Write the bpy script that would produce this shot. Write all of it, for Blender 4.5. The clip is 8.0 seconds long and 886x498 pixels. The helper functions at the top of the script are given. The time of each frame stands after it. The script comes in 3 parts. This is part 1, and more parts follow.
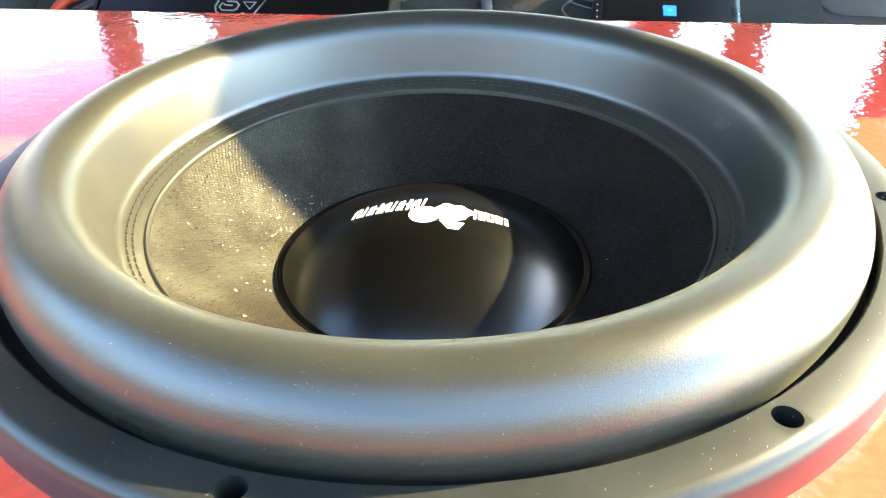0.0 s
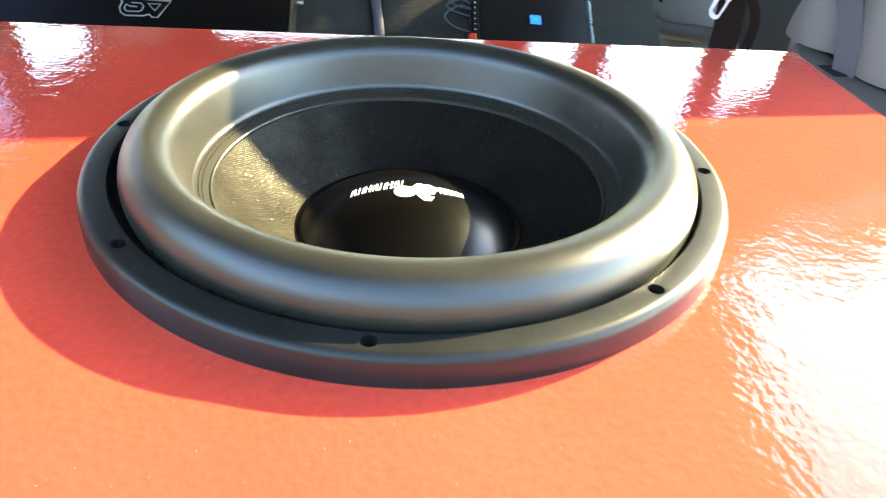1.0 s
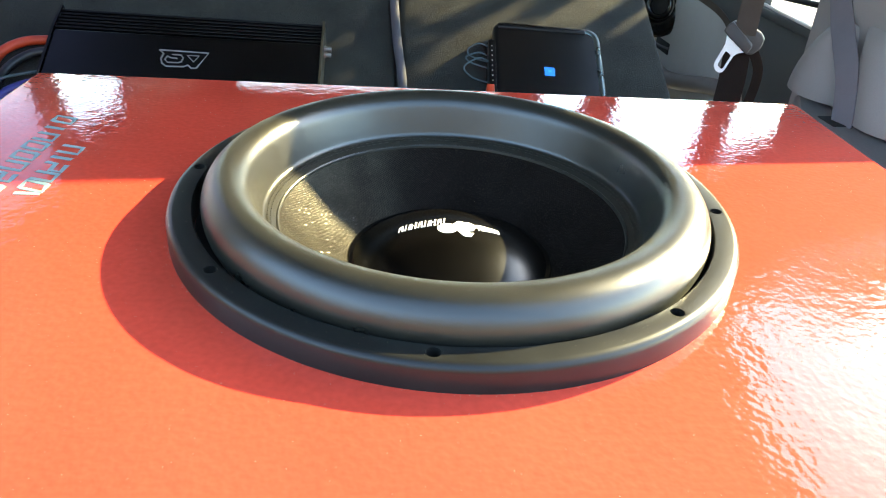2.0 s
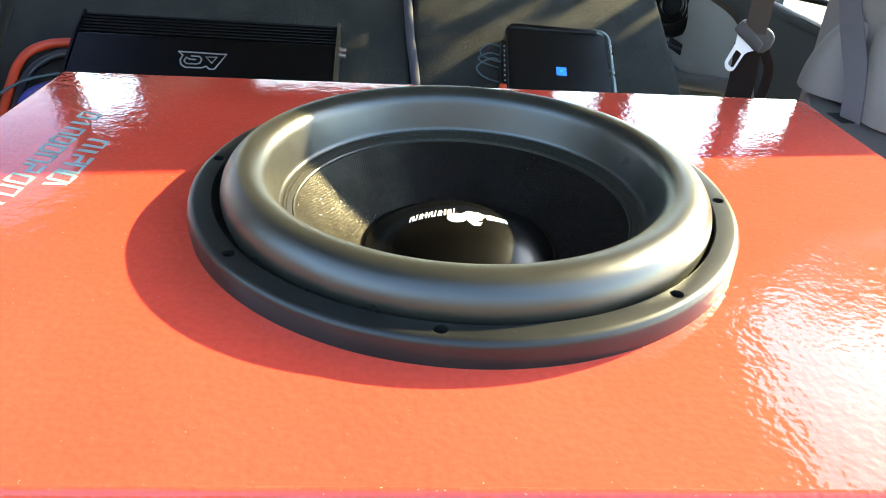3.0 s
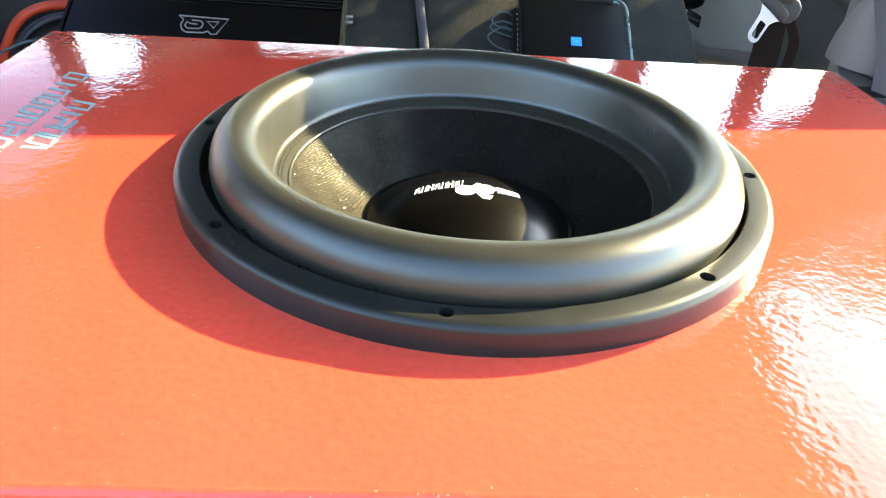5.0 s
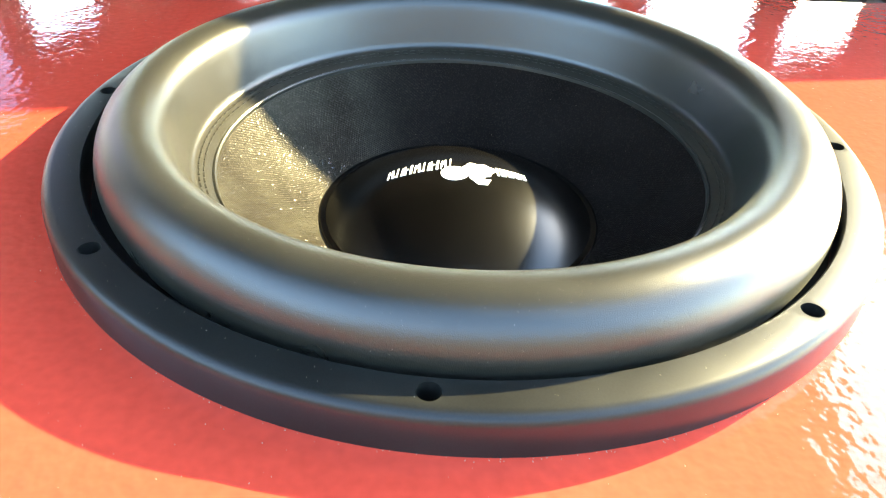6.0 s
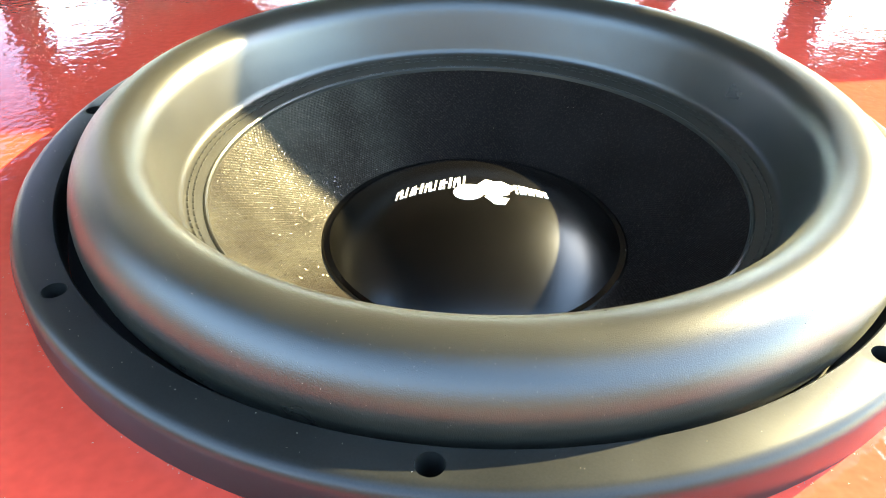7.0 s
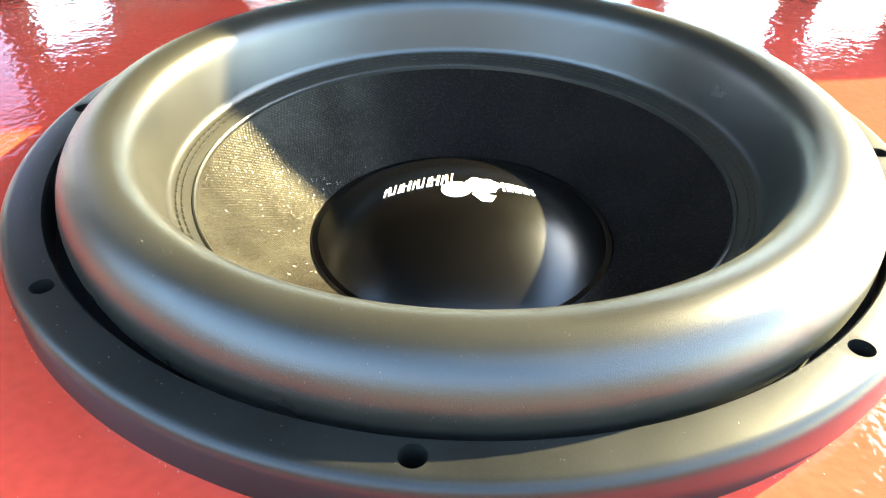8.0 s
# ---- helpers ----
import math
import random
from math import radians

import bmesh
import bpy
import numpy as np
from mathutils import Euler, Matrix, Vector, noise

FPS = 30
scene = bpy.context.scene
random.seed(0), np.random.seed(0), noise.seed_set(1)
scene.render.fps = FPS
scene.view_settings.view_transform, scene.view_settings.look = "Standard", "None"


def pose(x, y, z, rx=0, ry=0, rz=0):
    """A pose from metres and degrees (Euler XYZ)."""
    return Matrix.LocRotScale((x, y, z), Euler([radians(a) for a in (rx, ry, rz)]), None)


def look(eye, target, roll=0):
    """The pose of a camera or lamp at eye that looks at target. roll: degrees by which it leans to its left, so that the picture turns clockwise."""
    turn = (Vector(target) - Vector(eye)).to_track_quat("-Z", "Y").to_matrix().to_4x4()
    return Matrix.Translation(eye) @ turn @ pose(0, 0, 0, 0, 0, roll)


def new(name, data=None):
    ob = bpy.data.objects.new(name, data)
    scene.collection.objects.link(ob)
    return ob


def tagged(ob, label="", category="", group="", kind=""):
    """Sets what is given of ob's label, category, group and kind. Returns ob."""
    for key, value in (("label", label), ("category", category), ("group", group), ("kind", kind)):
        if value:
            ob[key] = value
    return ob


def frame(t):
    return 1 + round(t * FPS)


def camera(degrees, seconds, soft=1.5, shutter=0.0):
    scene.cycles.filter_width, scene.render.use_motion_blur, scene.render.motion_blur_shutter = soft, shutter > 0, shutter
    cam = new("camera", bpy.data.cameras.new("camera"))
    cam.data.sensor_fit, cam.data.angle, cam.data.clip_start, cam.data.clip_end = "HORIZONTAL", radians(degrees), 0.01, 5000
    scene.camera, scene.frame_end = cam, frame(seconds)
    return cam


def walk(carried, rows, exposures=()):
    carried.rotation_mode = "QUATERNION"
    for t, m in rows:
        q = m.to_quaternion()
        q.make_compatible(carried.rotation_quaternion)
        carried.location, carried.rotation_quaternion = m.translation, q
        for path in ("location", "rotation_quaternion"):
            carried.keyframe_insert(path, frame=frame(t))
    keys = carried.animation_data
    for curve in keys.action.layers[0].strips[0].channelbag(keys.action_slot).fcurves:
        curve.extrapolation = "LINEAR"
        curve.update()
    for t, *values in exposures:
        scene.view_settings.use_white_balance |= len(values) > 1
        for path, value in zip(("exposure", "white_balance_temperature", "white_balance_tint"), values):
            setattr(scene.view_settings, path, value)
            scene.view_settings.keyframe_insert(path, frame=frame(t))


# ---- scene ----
cam = camera(63.7, 8.0, soft=1.0, shutter=0.4)
PATH = [
    (0, (0.042, -0.289, 0.159), (-0.17, 1.362, -0.95), -1.0),
    (0.2, (0.032, -0.304, 0.17), (-0.123, 1.341, -0.956), 0.1),
    (0.5, (0.011, -0.357, 0.203), (-0.029, 1.334, -0.865), 2.8),
    (1, (-0.019, -0.415, 0.222), (0.154, 1.229, -0.903), 4.1),
    (1.5, (-0.043, -0.457, 0.243), (0.238, 1.251, -0.76), 5.7),
    (1.7, (-0.048, -0.457, 0.242), (0.17, 1.248, -0.779), 5.1),
    (2.8, (-0.046, -0.488, 0.244), (0.071, 1.234, -0.768), 3.4),
    (3, (-0.045, -0.484, 0.242), (0.07, 1.235, -0.774), 3.4),
    (3.5, (-0.044, -0.485, 0.239), (0.068, 1.238, -0.77), 3.5),
    (4, (-0.044, -0.487, 0.24), (0.055, 1.238, -0.768), 3.5),
    (4.5, (-0.045, -0.479, 0.23), (0.061, 1.218, -0.823), 4.1),
    (4.7, (-0.045, -0.477, 0.23), (0.05, 1.219, -0.827), 4.1),
    (5.8, (-0.031, -0.342, 0.181), (0.089, 1.272, -0.994), 3.3),
    (6, (-0.033, -0.333, 0.18), (0.09, 1.271, -1.009), 3.1),
    (6.5, (-0.027, -0.319, 0.179), (0.047, 1.291, -1.006), 1.2),
    (7, (-0.024, -0.3, 0.169), (0.02, 1.313, -1.012), 0.6),
    (7.5, (-0.023, -0.299, 0.172), (0.03, 1.325, -0.993), 0.8),
    (8, (-0.021, -0.303, 0.17), (0.04, 1.308, -1.014), 0.9),
]
walk(cam, [(t, look(eye, target, roll)) for t, eye, target, roll in PATH], exposures=[(t, stops + 0.36, 7500, 3) for t, stops in ((0, 4.25), (0.5, 3.97), (1.0, 3.66), (1.5, 3.32), (3.0, 3.32), (4.0, 3.32), (4.7, 3.40), (5.8, 3.78), (8.0, 3.96))])

# ---------------------------------------------------------------- light
SUN_AZ, SUN_EL = 58.0, 25.4
to_sun = Vector((math.sin(radians(SUN_AZ)) * math.cos(radians(SUN_EL)), math.cos(radians(SUN_AZ)) * math.cos(radians(SUN_EL)), math.sin(radians(SUN_EL))))
world = bpy.data.worlds.new("sky")
scene.world = world
world.use_nodes = True
sky = world.node_tree.nodes.new("ShaderNodeTexSky")
sky.sky_type, sky.sun_disc = "NISHITA", False
sky.sun_elevation, sky.sun_rotation = radians(SUN_EL), radians(SUN_AZ)
backdrop = world.node_tree.nodes["Background"]
backdrop.inputs["Strength"].default_value = 0.15
sky.dust_density, sky.ozone_density = 0.4, 2.6
world.node_tree.links.new(sky.outputs["Color"], backdrop.inputs["Color"])
sun = new("sun", bpy.data.lights.new("sun", "SUN"))
sun.data.energy, sun.data.angle, sun.data.color = 3.0, radians(0.5), (1.0, 0.875, 0.54)
sun.matrix_world = look(to_sun * 10, (0, 0, 0))


# ---------------------------------------------------------------- materials
def material(name, color, rough=0.5, metal=0.0, var=0.15, scale=40.0, fine=600.0, bump=0.15, dist=0.0004, coat=0.0, specular=0.5, sheen=0.0):
    """A surface with colour variation at two scales and fine relief."""
    m = bpy.data.materials.new(name)
    m.use_nodes = True
    nt = m.node_tree
    b = nt.nodes["Principled BSDF"]
    b.inputs["Roughness"].default_value, b.inputs["Metallic"].default_value = rough, metal
    b.inputs["Coat Roughness"].default_value, b.inputs["Coat IOR"].default_value = 0.05, 1.5
    b.inputs["Coat Weight"].default_value, b.inputs["Specular IOR Level"].default_value = coat, specular
    b.inputs["Sheen Weight"].default_value = sheen
    tc = nt.nodes.new("ShaderNodeTexCoord")
    n1, n2 = nt.nodes.new("ShaderNodeTexNoise"), nt.nodes.new("ShaderNodeTexNoise")
    n1.inputs["Scale"].default_value, n2.inputs["Scale"].default_value = scale, fine
    n1.inputs["Detail"].default_value = 5
    for n in (n1, n2):
        nt.links.new(tc.outputs["Object"], n.inputs["Vector"])
    mix = nt.nodes.new("ShaderNodeMath")
    mix.operation = "ADD"
    nt.links.new(n1.outputs["Fac"], mix.inputs[0])
    nt.links.new(n2.outputs["Fac"], mix.inputs[1])
    ramp = nt.nodes.new("ShaderNodeMapRange")
    ramp.inputs["From Min"].default_value, ramp.inputs["From Max"].default_value = 0.6, 1.4
    ramp.inputs["To Min"].default_value, ramp.inputs["To Max"].default_value = 1 - var, 1 + var
    nt.links.new(mix.outputs[0], ramp.inputs["Value"])
    col = nt.nodes.new("ShaderNodeVectorMath")
    col.operation = "SCALE"
    col.inputs[0].default_value = color
    nt.links.new(ramp.outputs["Result"], col.inputs["Scale"])
    nt.links.new(col.outputs[0], b.inputs["Base Color"])
    rr = nt.nodes.new("ShaderNodeMapRange")
    rr.inputs["To Min"].default_value, rr.inputs["To Max"].default_value = rough * 0.85, min(1, rough * 1.15)
    nt.links.new(n1.outputs["Fac"], rr.inputs["Value"])
    nt.links.new(rr.outputs["Result"], b.inputs["Roughness"])
    bp = nt.nodes.new("ShaderNodeBump")
    bp.inputs["Strength"].default_value, bp.inputs["Distance"].default_value = bump, dist
    nt.links.new(n2.outputs["Fac"], bp.inputs["Height"])
    nt.links.new(bp.outputs["Normal"], b.inputs["Normal"])
    if coat:
        nt.links.new(bp.outputs["Normal"], b.inputs["Coat Normal"])
    return m


RED = material("red_gloss_paint", (0.560, 0.0530, 0.0315), 0.24, var=0.11, scale=9, fine=235, bump=0.175, dist=0.0012, coat=1.0, specular=0.0)
RED.node_tree.nodes["Noise Texture.001"].inputs["Detail"].default_value = 0.8
RED.node_tree.nodes["Principled BSDF"].inputs["Coat Roughness"].default_value = 0.05
swell, swell_bump = RED.node_tree.nodes.new("ShaderNodeTexNoise"), RED.node_tree.nodes.new("ShaderNodeBump")
swell.inputs["Scale"].default_value, swell.inputs["Detail"].default_value = 75, 0.5
swell_bump.inputs["Strength"].default_value, swell_bump.inputs["Distance"].default_value = 0.085, 0.003
RED.node_tree.links.new(RED.node_tree.nodes["Texture Coordinate"].outputs["Object"], swell.inputs["Vector"])
RED.node_tree.links.new(swell.outputs["Fac"], swell_bump.inputs["Height"])
RED.node_tree.links.new(swell_bump.outputs["Normal"], RED.node_tree.nodes["Bump"].inputs["Normal"])
RING = material("black_powder_coat", (0.0098, 0.0102, 0.0096), 0.33, var=0.35, scale=30, fine=1500, bump=0.06, dist=0.0003, specular=0.32)
RUBBER = material("black_satin_rubber", (0.0165, 0.0158, 0.0124), 0.29, var=0.25, scale=30, fine=2600, bump=0.22, dist=0.0004, specular=0.68, sheen=0.035)
RUBBER.node_tree.nodes["Principled BSDF"].inputs["Sheen Roughness"].default_value = 0.35
RUBBER.node_tree.nodes["Principled BSDF"].inputs["Sheen Tint"].default_value = (0.97, 1.0, 0.80, 1)
CONE = material("black_woven_cone", (0.0084, 0.0064, 0.0055), 0.34, var=0.4, scale=35, fine=900, bump=0.2, dist=0.0005, specular=0.14)
nt = CONE.node_tree
bsdf, place = nt.nodes["Principled BSDF"], nt.nodes["Texture Coordinate"]
both, glint, weave_bump = nt.nodes.new("ShaderNodeTexVoronoi"), nt.nodes.new("ShaderNodeMapRange"), nt.nodes.new("ShaderNodeBump")
both.inputs["Scale"].default_value, both.inputs["Randomness"].default_value = 1500, 0.9
nt.links.new(place.outputs["Object"], both.inputs["Vector"])
weave_bump.inputs["Strength"].default_value, weave_bump.inputs["Distance"].default_value = 0.09, 0.0005
nt.links.new(both.outputs[0], weave_bump.inputs["Height"])
nt.links.new(nt.nodes["Bump"].outputs["Normal"], weave_bump.inputs["Normal"])
nt.links.new(weave_bump.outputs["Normal"], bsdf.inputs["Normal"])
glint.inputs["From Min"].default_value, glint.inputs["From Max"].default_value = 0.6, 1.0
glint.inputs["To Min"].default_value, glint.inputs["To Max"].default_value = 0.03, 0.32
bsdf.inputs["Specular Tint"].default_value = (1.0, 0.86, 0.66, 1)
nt.links.new(both.outputs["Color"], glint.inputs["Value"])
nt.links.new(glint.outputs["Result"], bsdf.inputs["Specular IOR Level"])
# Pale dust colour held to the cone's left also stands in for sunlight there.
smear, where, sun_side, amount, sunlit_dust = (nt.nodes.new("ShaderNode" + n) for n in ("TexNoise", "SeparateXYZ", "MapRange", "Math", "Mix"))
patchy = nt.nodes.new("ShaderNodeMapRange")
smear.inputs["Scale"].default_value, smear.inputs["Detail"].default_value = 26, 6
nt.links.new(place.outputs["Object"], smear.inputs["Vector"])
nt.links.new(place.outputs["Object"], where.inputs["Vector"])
sun_side.inputs["From Min"].default_value, sun_side.inputs["From Max"].default_value = -0.02, -0.085
nt.links.new(where.outputs["X"], sun_side.inputs["Value"])
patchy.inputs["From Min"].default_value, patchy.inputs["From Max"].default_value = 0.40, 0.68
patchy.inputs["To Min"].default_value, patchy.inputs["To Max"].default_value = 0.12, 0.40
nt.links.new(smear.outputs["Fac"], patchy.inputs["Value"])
amount.operation, sunlit_dust.data_type = "MULTIPLY", "RGBA"
nt.links.new(sun_side.outputs["Result"], amount.inputs[0])
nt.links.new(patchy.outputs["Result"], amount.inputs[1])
nt.links.new(amount.outputs[0], sunlit_dust.inputs[0])
nt.links.new(nt.nodes["Vector Math"].outputs[0], sunlit_dust.inputs[6])
sunlit_dust.inputs[7].default_value = (0.083, 0.080, 0.061, 1)
# threads of the weave: fine radial and round ribs
flat, turn_at, far_out, thread, row, cross, weave = (nt.nodes.new("ShaderNode" + n) for n in ("CombineXYZ", "Math", "VectorMath", "Math", "Math", "Math", "Bump"))
nt.links.new(where.outputs["X"], flat.inputs[0])
nt.links.new(where.outputs["Y"], flat.inputs[1])
far_out.operation, turn_at.operation = "LENGTH", "ARCTAN2"
nt.links.new(flat.outputs[0], far_out.inputs[0])
nt.links.new(where.outputs["Y"], turn_at.inputs[0])
nt.links.new(where.outputs["X"], turn_at.inputs[1])
for made, source, pitch in ((thread, turn_at.outputs[0], 300.0), (row, far_out.outputs["Value"], 3200.0)):
    times = nt.nodes.new("ShaderNodeMath")
    times.operation, made.operation = "MULTIPLY", "SINE"
    times.inputs[1].default_value = pitch
    nt.links.new(source, times.inputs[0])
    nt.links.new(times.outputs[0], made.inputs[0])
cross.operation = "MULTIPLY"
nt.links.new(thread.outputs[0], cross.inputs[0])
nt.links.new(row.outputs[0], cross.inputs[1])
weave.inputs["Strength"].default_value, weave.inputs["Distance"].default_value = 0.5, 0.00015
nt.links.new(cross.outputs[0], weave.inputs["Height"])
nt.links.new(weave_bump.outputs["Normal"], weave.inputs["Normal"])
nt.links.new(weave.outputs["Normal"], bsdf.inputs["Normal"])
nt.links.new(sunlit_dust.outputs[2], bsdf.inputs["Base Color"])
CAP = material("black_gloss_cap", (0.0009, 0.0007, 0.0005), 0.25, specular=0.42, var=0.2, scale=30, fine=1000, bump=0.05, dist=0.0002)
DARK = material("black_cavity", (0.006, 0.006, 0.006), 0.8)
WHITE = material("white_print", (0.85, 0.85, 0.84), 0.45, var=0.05)
GREY = material("grey_blue_vinyl", (0.17, 0.25, 0.25), 0.35, var=0.1, scale=20)
CARPET = material("charcoal_carpet", (0.0270, 0.0265, 0.0215), 0.95, var=0.85, scale=11, fine=700, bump=0.9, dist=0.004, sheen=0.07, specular=0.12)
STRIP = material("grey_trim_strip", (0.072, 0.068, 0.078), 0.8, var=0.15, scale=30)
AMP = material("black_anodised", (0.0022, 0.0022, 0.0024), 0.4, var=0.2, scale=15, fine=1200, bump=0.05, specular=0.2)
AMPEND = material("brassy_end_plate", (0.14, 0.12, 0.08), 0.4, metal=0.6)
METAL = material("steel", (0.93, 0.94, 0.94), 0.4, metal=0.45, var=0.08, scale=60)
STEEL = material("dull_steel", (0.42, 0.42, 0.40), 0.3, metal=0.9, var=0.15, scale=60)
LOGO = material("silver_print", (0.42, 0.43, 0.44), 0.4, metal=0.5, var=0.1)
BLACKP = material("black_plastic", (0.0055, 0.0055, 0.0055), 0.34, var=0.2, scale=30, specular=0.3)
GLOSSBLACK = material("gloss_black_plastic", (0.008, 0.008, 0.008), 0.09, var=0.1)
GREENEDGE = material("brushed_dark_edge", (0.15, 0.20, 0.205), 0.28, metal=0.85, var=0.2)
REDCABLE = material("red_cable_jacket", (0.55, 0.05, 0.015), 0.42, var=0.1)
BLACKCABLE = material("black_cable_jacket", (0.015, 0.015, 0.017), 0.4)
BLUECABLE = material("blue_cable_jacket", (0.03, 0.035, 0.22), 0.45)
WIRE = material("grey_wire", (0.045, 0.075, 0.088), 0.5)
TRIM = material("grey_moulded_trim", (0.218, 0.192, 0.178), 0.62, var=0.08, scale=10, fine=700, bump=0.25, dist=0.0006)
TRIMPALE = material("pale_sill_trim", (0.62, 0.60, 0.56), 0.5, var=0.08, scale=20)
LEDGE = material("grey_ledge_trim", (0.145, 0.130, 0.126), 0.6, var=0.1, scale=10, fine=700, bump=0.25, dist=0.0006)
DOORGREY = material("mid_grey_door_trim", (0.34, 0.325, 0.315), 0.6, var=0.1, scale=10, fine=700, bump=0.25, dist=0.0006)
PANEL = material("dark_door_trim", (0.052, 0.055, 0.055), 0.65, var=0.15, scale=8, fine=600, bump=0.3, dist=0.0006)
WEB = material("taupe_webbing", (0.075, 0.059, 0.049), 0.8, specular=0.12, var=0.15, scale=30, fine=800, bump=0.4, dist=0.0005)
HOUSING = material("brown_grey_plastic", (0.050, 0.045, 0.046), 0.55, var=0.12)
# Darker copy of the taupe webbing, with shade put into its colour.
SHADED_WEB = material("dark_shaded_webbing", (0.020, 0.013, 0.011), 0.8, specular=0.12, var=0.15, scale=30, fine=800, bump=0.4, dist=0.0005)
WEBGREY = material("grey_webbing", (0.120, 0.105, 0.112), 0.72, var=0.12, scale=30, fine=800, bump=0.4, dist=0.0005)
HEAD = material("grey_headliner", (0.29, 0.26, 0.215), 0.9, var=0.1)
GROUND = material("grey_concrete", (0.25, 0.235, 0.215), 0.9, var=0.25, scale=1.5, fine=40, bump=0.3, dist=0.004)
BLOCKER_BROWN = material("brown_blocker_wall", (0.15, 0.125, 0.105), 0.9, var=0.3, scale=2, fine=60, bump=0.4, dist=0.004)
BLOCKER_DARK = material("dark_blocker_wall", (0.065, 0.062, 0.062), 0.9, var=0.3, scale=3, fine=60, bump=0.4, dist=0.004)
DUST = material("pale_dust", (0.30, 0.265, 0.21), 0.8)
FIBRE = material("glossy_black_fibre", (0.012, 0.010, 0.008), 0.22, specular=1.0)
MARK = bpy.data.materials.new("pale_blue_mark")
MARK.use_nodes = True
MARK.node_tree.nodes["Principled BSDF"].inputs["Emission Color"].default_value = (0.02, 0.27, 1.0, 1)
MARK.node_tree.nodes["Principled BSDF"].inputs["Base Color"].default_value = (0.0, 0.05, 0.2, 1)
MARK.node_tree.nodes["Principled BSDF"].inputs["Emission Strength"].default_value = 0.16
SCREEN = bpy.data.materials.new("blue_screen")
SCREEN.use_nodes = True
SCREEN.node_tree.nodes["Principled BSDF"].inputs["Base Color"].default_value = (0.0, 0.02, 0.1, 1)
SCREEN.node_tree.nodes["Principled BSDF"].inputs["Emission Color"].default_value = (0.008, 0.17, 1.0, 1)
SCREEN.node_tree.nodes["Principled BSDF"].inputs["Emission Strength"].default_value = 0.16


# ---------------------------------------------------------------- builders
def mesh(bm, mat, smooth=True):
    me = bpy.data.meshes.new("mesh")
    bmesh.ops.recalc_face_normals(bm, faces=bm.faces[:])
    for f in bm.faces:
        f.smooth = smooth
    bm.to_mesh(me)
    bm.free()
    me.materials.append(mat)
    if smooth:
        me.set_sharp_from_angle(angle=radians(38))
    return me


def part(name, bm, mat, parent, label="", smooth=True):
    ob = new(name, mesh(bm, mat, smooth))
    ob.parent = parent
    return tagged(ob, label)


def thing(name, label, category, m=None, group="", kind=""):
    ob = new(name)
    ob.matrix_world = m or Matrix()
    return tagged(ob, label, category, group, kind)


def structure(name, bm, mat, label, m=None, smooth=True):
    ob = new(name, mesh(bm, mat, smooth))
    ob.matrix_world = m or Matrix()
    return tagged(ob, label, "structure", kind="structure")


def lathe(profile, steps=160, closed=False):
    """Turns a profile of (radius, height) round the z axis."""
    bm = bmesh.new()
    rings = []
    for r, z in profile:
        if r < 1e-6:
            rings.append([bm.verts.new((0, 0, z))])
        else:
            rings.append([bm.verts.new((r * math.cos(a), r * math.sin(a), z)) for a in (2 * math.pi * i / steps for i in range(steps))])
    pairs = list(zip(rings, rings[1:])) + ([(rings[-1], rings[0])] if closed else [])
    for a, b in pairs:
        for i in range(steps):
            j = (i + 1) % steps
            if len(a) == 1 and len(b) > 1:
                bm.faces.new((a[0], b[i], b[j]))
            elif len(b) == 1 and len(a) > 1:
                bm.faces.new((a[i], b[0], a[j]))
            elif len(a) > 1:
                bm.faces.new((a[i], b[i], b[j], a[j]))
    return bm


def block(x0, x1, y0, y1, z0, z1, bevel=0.002, segments=2, bm=None):
    bm = bm or bmesh.new()
    made = bmesh.ops.create_cube(bm, size=1, matrix=Matrix.LocRotScale(((x0 + x1) / 2, (y0 + y1) / 2, (z0 + z1) / 2), None, (x1 - x0, y1 - y0, z1 - z0)))
    if bevel:
        edges = {e for v in made["verts"] for e in v.link_edges}
        bmesh.ops.bevel(bm, geom=list(edges), offset=bevel, segments=segments, profile=0.5, affect="EDGES")
    return bm


def prism(outline, z0, z1, bevel=0.0, segments=2, axis="z"):
    """A flat outline given depth along one axis. The outline's pairs go to the two other axes in order."""
    bm = bmesh.new()
    put = {"z": lambda a, b, c: (a, b, c), "x": lambda a, b, c: (c, a, b), "y": lambda a, b, c: (a, c, b)}[axis]
    low = [bm.verts.new(put(a, b, z0)) for a, b in outline]
    high = [bm.verts.new(put(a, b, z1)) for a, b in outline]
    bm.faces.new(low[::-1])
    bm.faces.new(high)
    n = len(outline)
    for i in range(n):
        j = (i + 1) % n
        bm.faces.new((low[i], low[j], high[j], high[i]))
    if bevel:
        bmesh.ops.bevel(bm, geom=bm.edges[:], offset=bevel, segments=segments, profile=0.5, affect="EDGES")
    return bm


def glide(points, n=12):
    """A smooth line through points."""
    p = [Vector(q) for q in points]
    out = []
    for i in range(len(p) - 1):
        a, b, c, d = p[max(i - 1, 0)], p[i], p[i + 1], p[min(i + 2, len(p) - 1)]
        for k in range(n):
            t = k / n
            out.append(0.5 * (2 * b + (c - a) * t + (2 * a - 5 * b + 4 * c - d) * t * t + (3 * b - a - 3 * c + d) * t ** 3))
    return out + [p[-1]]


